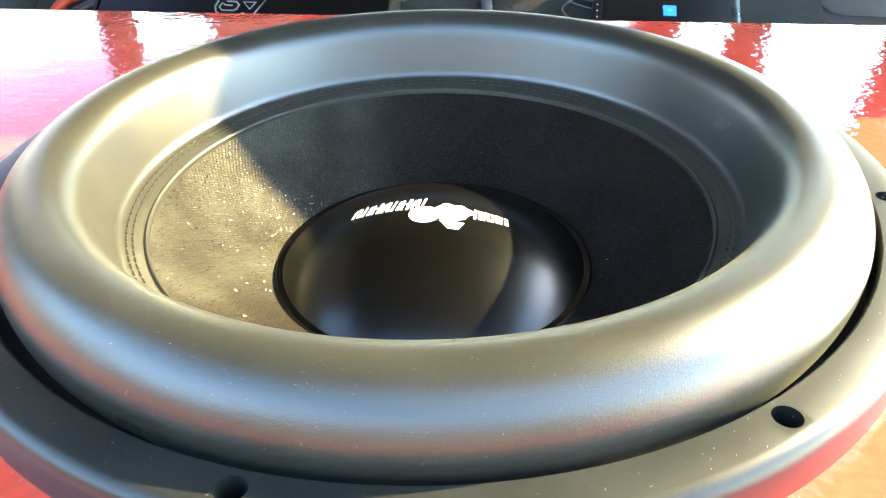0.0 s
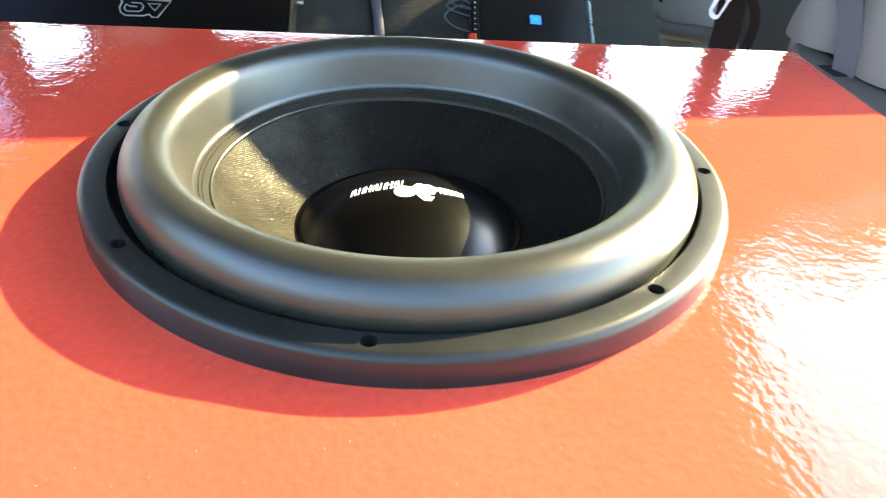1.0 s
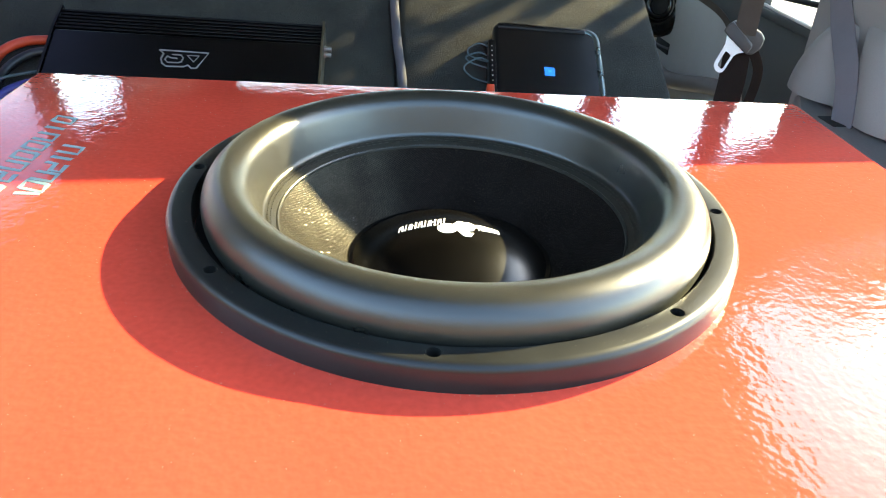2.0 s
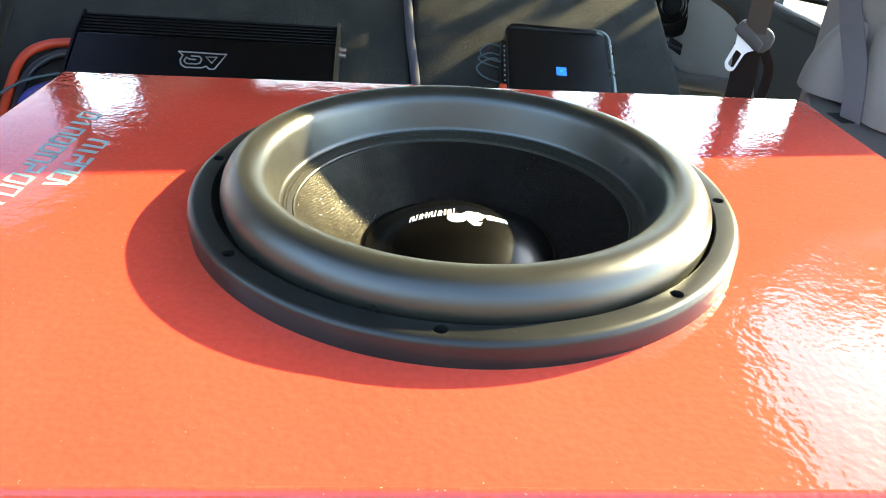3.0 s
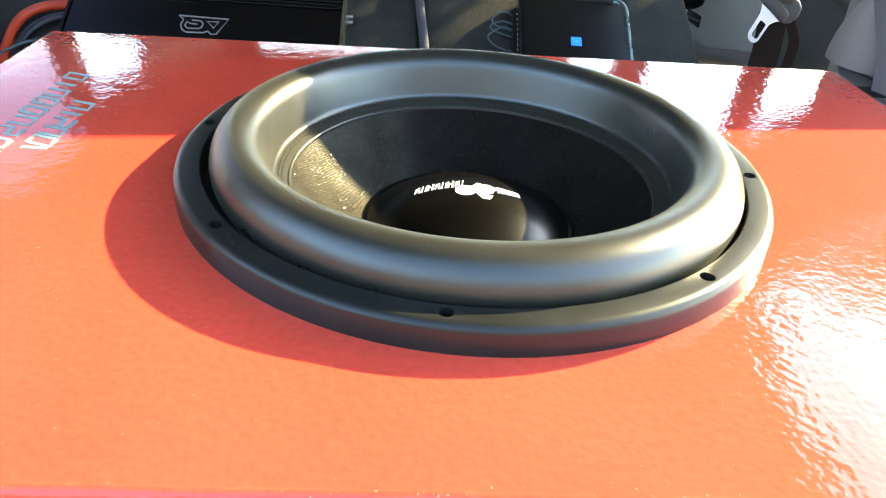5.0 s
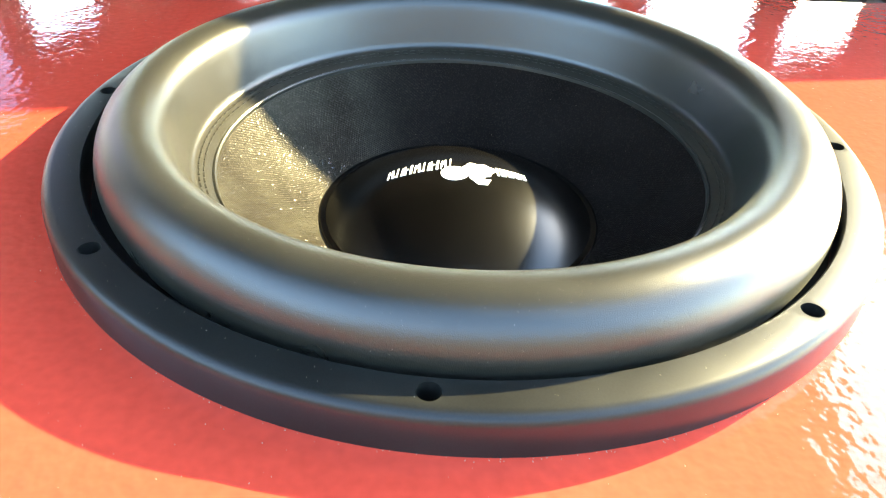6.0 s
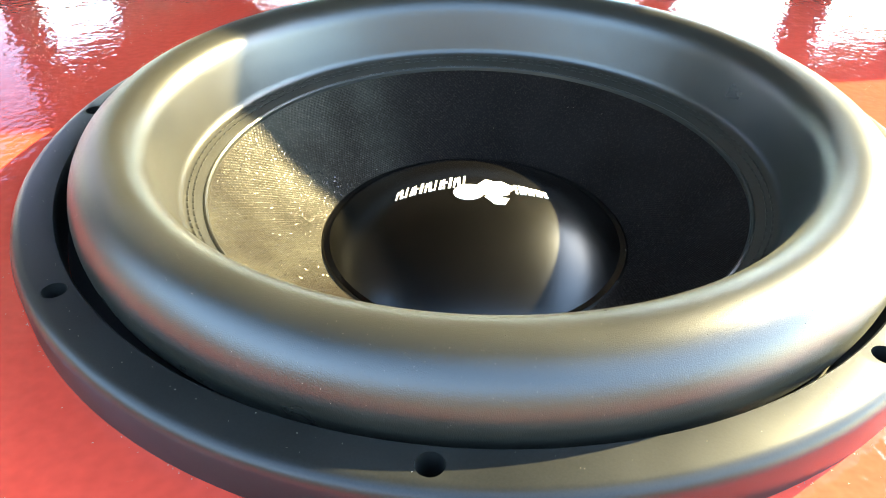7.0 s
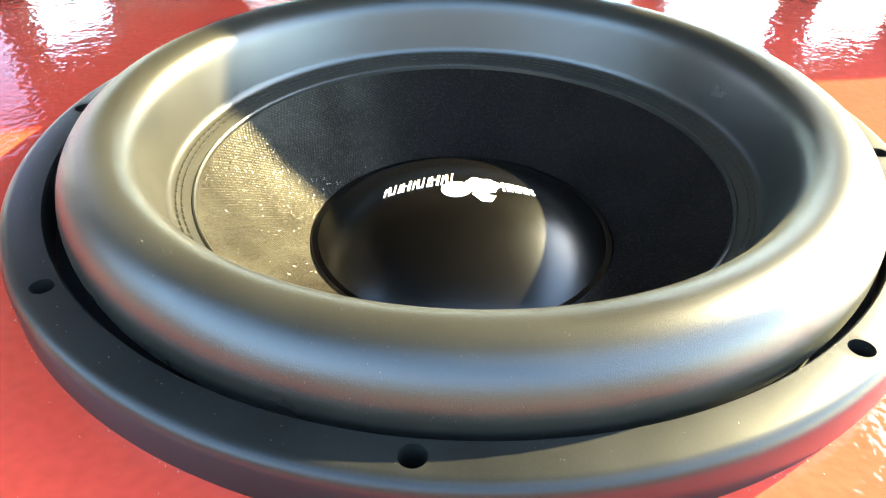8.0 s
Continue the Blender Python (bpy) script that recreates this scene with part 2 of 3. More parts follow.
def tube(points, radius, sides=12, n=10, bm=None):
    bm = bm or bmesh.new()
    line = glide(points, n)
    rings = []
    up = Vector((0.13, 0.21, 1)).normalized()
    for i, p in enumerate(line):
        d = (line[min(i + 1, len(line) - 1)] - line[max(i - 1, 0)]).normalized()
        s = d.cross(up).normalized()
        w = s.cross(d)
        rings.append([bm.verts.new(p + radius * (math.cos(a) * s + math.sin(a) * w)) for a in (2 * math.pi * k / sides for k in range(sides))])
    for a, b in zip(rings, rings[1:]):
        for k in range(sides):
            bm.faces.new((a[k], a[(k + 1) % sides], b[(k + 1) % sides], b[k]))
    bm.faces.new(rings[0][::-1])
    bm.faces.new(rings[-1])
    return bm


def ribbon(points, across, width, thick=0.0014, n=10, ribs=5):
    """A woven strap along points; across: the direction of its width, one for each point."""
    bm = bmesh.new()
    line = glide(points, n)
    sides = glide(across, n)
    rings = []
    for i, p in enumerate(line):
        d = (line[min(i + 1, len(line) - 1)] - line[max(i - 1, 0)]).normalized()
        s = (sides[i] - d * sides[i].dot(d)).normalized()
        w = d.cross(s)
        ring = []
        for k in range(2 * ribs + 1):
            ring.append(p + s * width * (k / (2 * ribs) - 0.5) + w * (thick * (0.5 + 0.25 * (k % 2))))
        for k in range(2 * ribs, -1, -1):
            ring.append(p + s * width * (k / (2 * ribs) - 0.5) - w * (thick * (0.5 + 0.25 * (k % 2))))
        rings.append([bm.verts.new(v) for v in ring])
    m = len(rings[0])
    for a, b in zip(rings, rings[1:]):
        for k in range(m):
            bm.faces.new((a[k], a[(k + 1) % m], b[(k + 1) % m], b[k]))
    bm.faces.new(rings[0][::-1])
    bm.faces.new(rings[-1])
    return bm


CAR = pose(0, 0, 0, 0, 0, 3)                       # the vehicle stands turned a little to the box
SEAT = Matrix.Translation((0, 0.85, -0.19)) @ pose(0, 0, 0, 0, 0, 3) @ pose(0, 0, 0, 31)   # folded backrest: x across, y up the slope, z off its face

# ---------------------------------------------------------------- ground
bm = bmesh.new()
bmesh.ops.create_grid(bm, x_segments=8, y_segments=8, size=2500, matrix=Matrix.Translation((0, 0, -1.0)))
tagged(structure("ground", bm, GROUND, "grey concrete ground under and round the vehicle"), category="ground")

# ---------------------------------------------------------------- vehicle shell
# Unseen wall, added to shape what rubber and cap reflect from behind.
structure("wall_behind", block(-7, 7, -5.2, -5.0, -1.0, 1.7, 0.01), BLOCKER_BROWN, "unseen plain brown wall added behind the open vehicle to shape reflections")
# Unseen wall, added to darken reflections from the left rear.
structure("wall_beside", block(-3.6, -3.5, -5.0, 0.6, -1.0, 1.0, 0.01), BLOCKER_DARK, "unseen plain dark wall added beside the vehicle to darken reflections")
structure("floor", block(-0.72, 0.72, -0.55, 3.0, -0.56, -0.50, 0.004), CARPET, "charcoal carpeted load floor of the vehicle", CAR)
structure("ceiling", block(-0.84, 0.84, 0.80, 3.05, 0.75, 0.80, 0.01), HEAD, "pale grey headliner under the vehicle roof", CAR)
bm = block(-0.84, 0.84, 3.0, 3.05, -0.56, 0.18, 0.004)
block(-0.84, -0.66, 3.0, 3.05, 0.18, 0.75, 0.0, bm=bm)
block(0.66, 0.84, 3.0, 3.05, 0.18, 0.75, 0.0, bm=bm)
block(-0.66, 0.66, 3.0, 3.05, 0.43, 0.75, 0.0, bm=bm)
structure("wall_front", bm, PANEL, "dark panel round the windscreen opening", CAR)


def side_wall(sign, name, label, openings, tops):
    """Door wall at one side: panel below the sill, pillars between the window openings, rail above."""
    x0, x1 = (0.80, 0.83) if sign > 0 else (-0.83, -0.80)
    bm = block(x0, x1, 0.60, 3.0, -0.56, -0.06, 0.004)
    edges = [0.60] + [e for o in openings for e in o] + [3.0]
    for a, b in zip(edges[::2], edges[1::2]):
        if b - a > 0.01:
            block(x0, x1, a, b, -0.06, 0.75, 0.0, bm=bm)
    for (a, b), top in zip(openings, tops):
        block(x0, x1, a, b, top, 0.75, 0.0, bm=bm)
    return structure(name, bm, PANEL, label, CAR)


side_wall(1, "wall_right", "dark grey door trim with window openings", [(0.60, 1.06), (1.155, 1.79), (2.09, 2.76)], [0.745, 0.58, 0.68])
side_wall(-1, "wall_left", "dark grey door trim with window openings", [(0.60, 1.21), (1.32, 1.80)], [0.50, 0.355])


def pillar(sign, name, label):
    """Rear pillar: broad moulded panel whose rear edge leans forwards as it rises."""
    x0, x1 = (0.606, 0.70) if sign > 0 else (-0.82, -0.74)
    if sign > 0:
        side = [(0.09, -0.56), (0.105, -0.02), (0.218, 0.110), (0.27, 0.171), (0.456, 0.378), (0.557, 0.502), (0.77, 0.75), (1.10, 0.75), (0.74, 0.32), (0.552, 0.11), (0.552, -0.56)]
    else:
        # Unseen left pillar, carried back and up to block sky from the cap.
        side = [(0.06, -0.56), (0.07, -0.02), (0.05, 0.30), (0.0, 0.75), (-0.06, 0.985), (0.60, 0.80), (0.95, 0.75), (0.60, 0.32), (0.45, 0.11), (0.45, -0.56)]
    bm = prism(side, x0, x1, 0.008, axis="x")
    return structure(name, bm, TRIM, label, CAR)


pillar(1, "wall_pillar_right", "grey moulded rear pillar trim, unseen, carried back to block sky beside the box")
pillar(-1, "wall_pillar_left", "grey moulded rear pillar trim, unseen, carried back to block sky")
structure("trim", prism([(0.404, -0.5), (0.604, -0.5), (0.604, 0.50), (0.575, 0.50), (0.55, 0.44), (0.50, 0.36), (0.45, 0.30), (0.404, 0.27)], -0.56, -0.068, 0.006, 3), LEDGE, "grey plastic side ledge between box and pillar", CAR)
structure("tailgate", prism([(0.80, 0.765), (0.79, 0.81), (-0.15, 1.02), (-0.42, 0.98), (-0.42, 0.95), (-0.15, 0.975)], -0.84, 0.84, 0.006, axis="x"), PANEL, "raised tailgate over the load opening", CAR)

structure("underbody", prism([(-0.50, -0.99), (-0.50, -0.562), (3.04, -0.562), (3.04, -0.99), (2.7, -1.0), (-0.2, -1.0)], -0.70, 0.70, 0.01, axis="x"), PANEL, "dark closed underbody of the vehicle on the ground", CAR)

# ---------------------------------------------------------------- folded rear seat
seat = thing("folded_rear_seat", "folded rear seat back covered in charcoal carpet", "seat", SEAT)
part("backrest", block(-0.80, -0.036, -0.22, 0.62, -0.09, 0.0, 0.012, 3), CARPET, seat)
part("backrest", block(-0.026, 0.507, -0.22, 0.62, -0.09, 0.0, 0.012, 3), CARPET, seat)
strip = thing("trim_strip", "grey fabric edge strip down the seat split", "trim strip", SEAT)
part("strip", tube([(-0.026, -0.20, 0.004), (-0.026, 0.0, 0.005), (-0.033, 0.12, 0.006), (-0.036, 0.26, 0.005), (-0.038, 0.6, 0.004)], 0.009), STRIP, strip)

# ---------------------------------------------------------------- subwoofer box
LEFT, RIGHT, FAR, NEAR = -0.409, 0.401, 0.278, -0.279
box = thing("subwoofer_box", "glossy red painted subwoofer box with orange-peel finish", "speaker box")
bm = block(LEFT, RIGHT, NEAR, FAR, -0.50, 0.0, 0.0045, 5)
cut = bmesh.new()
bmesh.ops.create_cone(cut, cap_ends=True, segments=96, radius1=0.176, radius2=0.176, depth=0.4)
part("body", bm, RED, box, smooth=False)
cutter = new("cutter", mesh(cut, DARK))


def carve(ob, tool):
    """Cuts one mesh out of another for good."""
    mod = ob.modifiers.new("cut", "BOOLEAN")
    mod.object, mod.solver = tool, "EXACT"
    bpy.context.view_layer.update()
    done = bpy.data.meshes.new_from_object(ob.evaluated_get(bpy.context.evaluated_depsgraph_get()))
    ob.modifiers.clear()
    ob.data = done
    done.set_sharp_from_angle(angle=radians(38))
    bpy.data.objects.remove(tool)


carve(box.children[0], cutter)
# lumpy build-up of paint along the near top edge
bm = bmesh.new()
rows = []
for i in range(901):
    x = LEFT + 0.004 + (RIGHT - LEFT - 0.008) * i / 900
    ring = []
    for k in range(10):
        a = radians(-12 + 114 * k / 9)
        grow = 0.0047 + 0.00020 * noise.noise((x * 40, k * 0.4, 0)) + 0.00030 * noise.noise((x * 420, k * 0.8, 3.1)) * math.sin(math.pi * k / 9)
        ring.append(bm.verts.new((x, NEAR + 0.0045 - grow * math.sin(a), -0.0045 + grow * math.cos(a) - (0.0006 if k in (0, 9) else 0.0))))
    rows.append(ring)
for a, b in zip(rows, rows[1:]):
    for k in range(9):
        bm.faces.new((a[k], b[k], b[k + 1], a[k + 1]))
part("edge_bead", bm, RED, box, "lumpy run of paint along the edge")

# ---------------------------------------------------------------- subwoofer
BOLTS, HOLE0 = 0.187, -97.26
woofer = thing("subwoofer", "large black subwoofer with thick rubber surround, screw holes empty", "loudspeaker")
ring_profile = [(0.1804, 0.0), (0.1804, 0.0158), (0.1811, 0.0169), (0.192, 0.0172), (0.1945, 0.0165), (0.1962, 0.0148), (0.1970, 0.0125), (0.1972, 0.0)]
frame_ring = part("frame_ring", lathe(ring_profile, 192, True), RING, woofer, "matt black mounting ring with eight holes")
holes = bmesh.new()
for k in range(8):
    a = radians(HOLE0 + 45 * k)
    bmesh.ops.create_cone(holes, cap_ends=True, segments=28, radius1=0.0040, radius2=0.0042, depth=0.03, matrix=Matrix.Translation((BOLTS * math.cos(a), BOLTS * math.sin(a), 0.0185)))
carve(frame_ring, new("cutter", mesh(holes, DARK)))
part("basket", lathe([(0.1803, -0.0010), (0.1803, 0.0004), (0.167, 0.0004), (0.167, -0.03), (0.10, -0.12), (0.0, -0.13)], 96), DARK, woofer)
roll = []
for i in range(25):                                 # round outer half, tucked in under its widest line
    t = radians(-52 + 142 * i / 24)
    roll.append((0.1572 + 0.0189 * math.cos(t), 0.0165 + 0.0210 * math.sin(t)))
for i in range(1, 11):
    t = radians(72) * i / 10
    roll.append((0.1572 - 0.0147 * math.sin(t), 0.0375 - 0.0147 * (1 - math.cos(t))))
end_r, end_z = roll[-1]
for i in range(1, 8):
    t = i / 7
    roll.append((end_r + (0.1372 - end_r) * t, end_z + (0.0062 - end_z) * t))
roll += [(0.1366, 0.0042), (0.1356, 0.0028), (0.1344, 0.0020), (0.1310, 0.0004), (0.1268, -0.0022)]
bm = lathe(roll, 192)
for v in bm.verts:                                  # the roll sits a little off the middle of its ring
    slip = min(1.0, max(0.0, (math.hypot(v.co.x, v.co.y) - 0.150) / 0.018))
    v.co.x += 0.0013 * slip
    v.co.y -= 0.0011 * slip
part("surround", bm, RUBBER, woofer, "thick satin black rubber roll")
part("edge_bead", lathe([(0.1270, -0.0026), (0.1268, -0.0017), (0.1260, -0.0014), (0.1252, -0.0022), (0.1250, -0.0040)], 160), RUBBER, woofer)
cone = [(0.1252, -0.0038)]
for i in range(1, 13):
    t = i / 12
    cone.append((0.1252 + (0.0775 - 0.1252) * t, -0.0038 + (-0.0400 + 0.0038) * t - 0.0015 * math.sin(math.pi * t)))
part("cone", lathe(cone, 160), CONE, woofer, "black woven cone with pale flecks, sunlit left side coloured paler")
CAP_R, CAP_Z, CAP_H = 0.0735, -0.0395, 0.0248
CAP_S = (CAP_R ** 2 + CAP_H ** 2) / (2 * CAP_H)


def cap_height(r):
    return CAP_Z + CAP_H - CAP_S + math.sqrt(CAP_S ** 2 - r * r)


part("dust_cap", lathe([(0.0775, -0.0402), (0.0765, -0.0394), (0.0748, -0.0394)] + [(CAP_R * (1 - i / 24), cap_height(CAP_R * (1 - i / 24))) for i in range(25)], 128), CAP, woofer, "glossy black domed dust cap")
bm = bmesh.new()
for row, n in ((0.1330, 150), (0.1308, 150)):
    z = 0.0024 - (0.1352 - row) * 0.5 + 0.0003
    for k in range(n):
        a = 2 * math.pi * k / n
        bmesh.ops.create_cube(bm, size=1, matrix=Matrix.Translation((row * math.cos(a), row * math.sin(a), z)) @ pose(0, 0, 0, 0, 0, math.degrees(a) + 90) @ Matrix.Diagonal((0.0034, 0.0007, 0.0004, 1)))
tagged(part("stitching", bm, RUBBER, woofer, "black stitched seam"), kind="stuff")


def on_cap(points, parent, name, lift=0.0003):
    """A printed shape on the cap: points as (x, y)."""
    bm = bmesh.new()
    bm.faces.new([bm.verts.new((x, y, 0)) for x, y in points])
    bmesh.ops.triangulate(bm, faces=bm.faces[:])
    bmesh.ops.subdivide_edges(bm, edges=bm.edges[:], cuts=1)
    low = bmesh.ops.extrude_face_region(bm, geom=bm.faces[:])
    for v in low["geom"]:
        if isinstance(v, bmesh.types.BMVert):
            v.co.z -= 0.0005
    for v in bm.verts:
        v.co.z += cap_height(math.hypot(v.co.x, v.co.y)) + lift
    return part(name, bm, WHITE, parent, smooth=False)


rnd = random.Random(4)
emblem_points = []
for i in range(40):
    t = 2 * math.pi * i / 40
    k = 1 + 0.13 * math.sin(3 * t + 0.6) + 0.09 * math.sin(7 * t)
    emblem_points.append((0.0098 + 0.0083 * k * math.cos(t), 0.0018 + 0.0082 * k * math.sin(t)))
print_part = on_cap(emblem_points, woofer, "printed_emblem")
tagged(print_part, "white printed emblem with a row of bars")
loop = [radians(20 + 330 * i / 24) for i in range(25)]
on_cap([(-0.0035 + 0.0076 * math.cos(t), -0.0016 + 0.0070 * math.sin(t)) for t in loop] + [(-0.0035 + 0.0056 * math.cos(t), -0.0016 + 0.0046 * math.sin(t)) for t in loop[::-1]], print_part, "printed_loop")
on_cap([(0.004, -0.006), (0.016, -0.0065), (0.0135, -0.0118), (0.0085, -0.0118)], print_part, "printed_tip")
for k in range(15):
    x, h, w = -0.0400 + k * 0.0024, 0.0078 + 0.0022 * (k / 14) + 0.0006 * (k % 3), 0.0009 + 0.0005 * (k % 2)
    y, lean = 0.0006 + 0.0002 * k, (0.0014, 0.0004, 0.0012)[k % 3]
    on_cap([(x, y), (x + w, y), (x + w + lean, y + h), (x + lean, y + h)], print_part, "printed_bar")
    if k % 3 != 2:
        z = y + (0.0004 if k % 2 else h * 0.55)
        on_cap([(x + w * 0.6, z), (x + 0.0025, z), (x + 0.0025, z + 0.0011), (x + w * 0.6, z + 0.0011)], print_part, "printed_bar", 0.0004)
for k in range(8):
    x, h, y = 0.0198 + k * 0.0021, 0.0080 - 0.0004 * k, -0.0012 + 0.0002 * k
    on_cap([(x, y), (x + 0.0012 + 0.0003 * (k % 2), y - 0.0003), (x + 0.0011 + 0.0005 * (k % 3), y + h), (x - 0.0004, y + 0.0004 + h)], print_part, "printed_bar")
    if k % 2:
        on_cap([(x, y + 0.0002), (x + 0.0020, y), (x + 0.0020, y + 0.0012), (x, y + 0.0014)], print_part, "printed_bar", 0.0004)

# ---------------------------------------------------------------- amplifier on the seat back
amp = thing("amplifier", "long black finned car amplifier mounted on the seat back", "amplifier", SEAT @ Matrix.Translation((-0.406, 0.051, 0)) @ pose(0, 0, 0, 0, 0, -2.2) @ Matrix.Translation((0.406, -0.046, 0)))
U0, U1 = -0.636, -0.176
part("body", block(U0, U1, -0.115, 0.048, 0.0, 0.065, 0.006, 4), AMP, amp)
for k in range(6):
    v = 0.052 + k * 0.009
    part("fin", block(U0, U1, v, v + 0.0045, 0.0, 0.063 - 0.0012 * k, 0.0008, 1), AMP, amp)
part("base_plate", block(U0, U1, 0.046, 0.108, 0.0, 0.045, 0.001), AMP, amp)
part("end_plate", prism([(-0.115, 0.001), (-0.115, 0.066), (0.05, 0.066), (0.11, 0.058), (0.11, 0.001)], U1, U1 + 0.004, axis="x"), AMPEND, amp, "brass-toned end plate")
part("end_plate", prism([(-0.115, 0.001), (-0.115, 0.066), (0.05, 0.066), (0.11, 0.058), (0.11, 0.001)], U0 - 0.004, U0, axis="x"), AMP, amp)
for v in (0.052, 0.066):
    bm = bmesh.new()
    bmesh.ops.create_cone(bm, cap_ends=True, segments=14, radius1=0.0045, radius2=0.0045, depth=0.014, matrix=Matrix.Translation((U1 + 0.010, v, 0.032)) @ pose(0, 0, 0, 0, 90, 0))
    bmesh.ops.create_cone(bm, cap_ends=True, segments=6, radius1=0.0062, radius2=0.0062, depth=0.004, matrix=Matrix.Translation((U1 + 0.006, v, 0.032)) @ pose(0, 0, 0, 0, 90, 0))
    part("terminal", bm, STEEL, amp, "dull metal terminal")


def outline_strip(points, width, z, closed=True):
    """A flat drawn line of given width along points."""
    bm = bmesh.new()
    p = [Vector((a, b)) for a, b in points]
    n = len(p)
    rings = []
    for i in range(n):
        a, c = p[i - 1] if closed or i else p[i], p[(i + 1) % n] if closed or i < n - 1 else p[i]
        d = (c - a).normalized()
        s = Vector((-d.y, d.x)) * width / 2
        rings.append([bm.verts.new((*(p[i] + s), z)), bm.verts.new((*(p[i] - s), z)), bm.verts.new((*(p[i] - s), z - 0.0008)), bm.verts.new((*(p[i] + s), z - 0.0008))])
    for a, b in zip(rings, rings[1:] + (rings[:1] if closed else [])):
        for k in range(4):
            bm.faces.new((a[k], a[(k + 1) % 4], b[(k + 1) % 4], b[k]))
    return bm


emblem = part("emblem", outline_strip([(a, b - 0.0045) for a, b in [(-0.4520, 0.0142), (-0.3680, 0.0125), (-0.3845, -0.0228), (-0.3930, -0.0235), (-0.3992, -0.0170), (-0.4065, -0.0212), (-0.4345, -0.0222), (-0.4425, -0.0165), (-0.4462, -0.0060), (-0.4432, 0.0060)]], 0.0026, 0.0662), LOGO, amp, "silver outlined emblem")
part("emblem_loop", outline_strip([(a, b - 0.0045) for a, b in [(-0.4290, 0.0052), (-0.4140, 0.0048), (-0.4092, -0.0012), (-0.4110, -0.0100), (-0.4165, -0.0130), (-0.4340, -0.0132), (-0.4392, -0.0070), (-0.4362, 0.0015), (-0.4305, -0.0025), (-0.4190, -0.0030)]], 0.0024, 0.0662, closed=False), LOGO, emblem)
part("emblem_loop", outline_strip([(a, b - 0.0045) for a, b in [(-0.4030, 0.0045), (-0.3835, 0.0050), (-0.3908, -0.0092)]], 0.0024, 0.0662), LOGO, emblem)

for name, label, mat, rad, pts in (
    ("power_cable", "thick red power cable curving from the amplifier", REDCABLE, 0.0085, [(-0.63, 0.074, 0.022), (-0.669, 0.072, 0.022), (-0.700, 0.067, 0.022), (-0.730, 0.048, 0.021), (-0.743, 0.018, 0.020), (-0.747, -0.022, 0.018), (-0.748, -0.073, 0.014), (-0.745, -0.2, 0.009)]),
    ("ground_cable", "black ground cable beside the red one", BLACKCABLE, 0.0080, [(-0.63, 0.047, 0.022), (-0.668, 0.044, 0.022), (-0.690, 0.036, 0.021), (-0.713, 0.014, 0.020), (-0.726, -0.014, 0.017), (-0.730, -0.045, 0.014), (-0.73, -0.2, 0.009)]),
    ("signal_cable", "dark blue insulated cable by the amplifier", BLUECABLE, 0.0085, [(-0.63, -0.018, 0.018), (-0.670, -0.024, 0.018), (-0.700, -0.037, 0.017), (-0.718, -0.055, 0.014), (-0.725, -0.10, 0.010), (-0.72, -0.2, 0.009)]),
    ("thin_wire", "thin grey wire crossing the cables", WIRE, 0.0025, [(-0.63, 0.0, 0.030), (-0.690, -0.016, 0.030), (-0.714, -0.026, 0.031), (-0.735, -0.041, 0.031), (-0.758, -0.063, 0.028), (-0.79, -0.10, 0.004)])):
    ob = thing(name, label, "cable", SEAT)
    part("jacket", tube(pts, rad), mat, ob)

# ---------------------------------------------------------------- signal processor
unit = thing("signal_processor", "black electronic unit with lit blue screen on the seat back", "electronic unit", SEAT @ Matrix.Translation((0.255, 0.04, 0)) @ pose(0, 0, 0, 0, 0, -4))
part("housing", block(-0.105, 0.105, -0.12, 0.10, 0.0, 0.033, 0.011, 4), BLACKP, unit)
part("top_lip", block(-0.098, 0.080, 0.084, 0.0985, 0.027, 0.0370, 0.005, 3), BLACKP, unit, "glossy black raised lip")
part("edge_rail", tube([(0.07, 0.0945, 0.028), (0.084, 0.094, 0.028), (0.094, 0.088, 0.028), (0.099, 0.078, 0.028), (0.100, 0.06, 0.028), (0.100, -0.02, 0.028), (0.100, -0.12, 0.028)], 0.0076), GREENEDGE, unit, "dark polished metal edge rail")
part("screen", block(-0.0098, 0.0098, -0.029, -0.0085, 0.0325, 0.0345, 0.0006, 1), SCREEN, unit, "glowing blue square screen")
part("screen_mark", block(-0.003, 0.003, -0.0215, -0.0165, 0.0345, 0.0352, 0.0003, 1), MARK, unit, "paler blue mark on the screen")
strip_part = part("connector_strip", block(-0.116, -0.102, -0.09, 0.055, 0.006, 0.030, 0.002), BLACKP, unit)
for k in range(8):
    part("pin", block(-0.1108, -0.1090, -0.05 + k * 0.0125, -0.0476 + k * 0.0125, 0.0295, 0.0312, 0.0004, 1), METAL, strip_part)
part("plug", block(-0.122, -0.108, -0.085, -0.062, 0.012, 0.036, 0.002), REDCABLE, unit, "red plug")
for k, (a, b) in enumerate(((0.042, 0.022), (0.018, 0.006), (0.004, -0.03))):
    w = thing("thin_wire", "thin grey wire looping from the electronic unit", "cable", unit.matrix_world, "wires of the electronic unit")
    part("jacket", tube([(-0.112, a, 0.02), (-0.135, a + 0.004, 0.026), (-0.155 - 0.004 * k, (a + b) / 2, 0.022), (-0.148, b - 0.002, 0.016), (-0.112, b - 0.014, 0.016)], 0.0015, 8), WIRE, w)

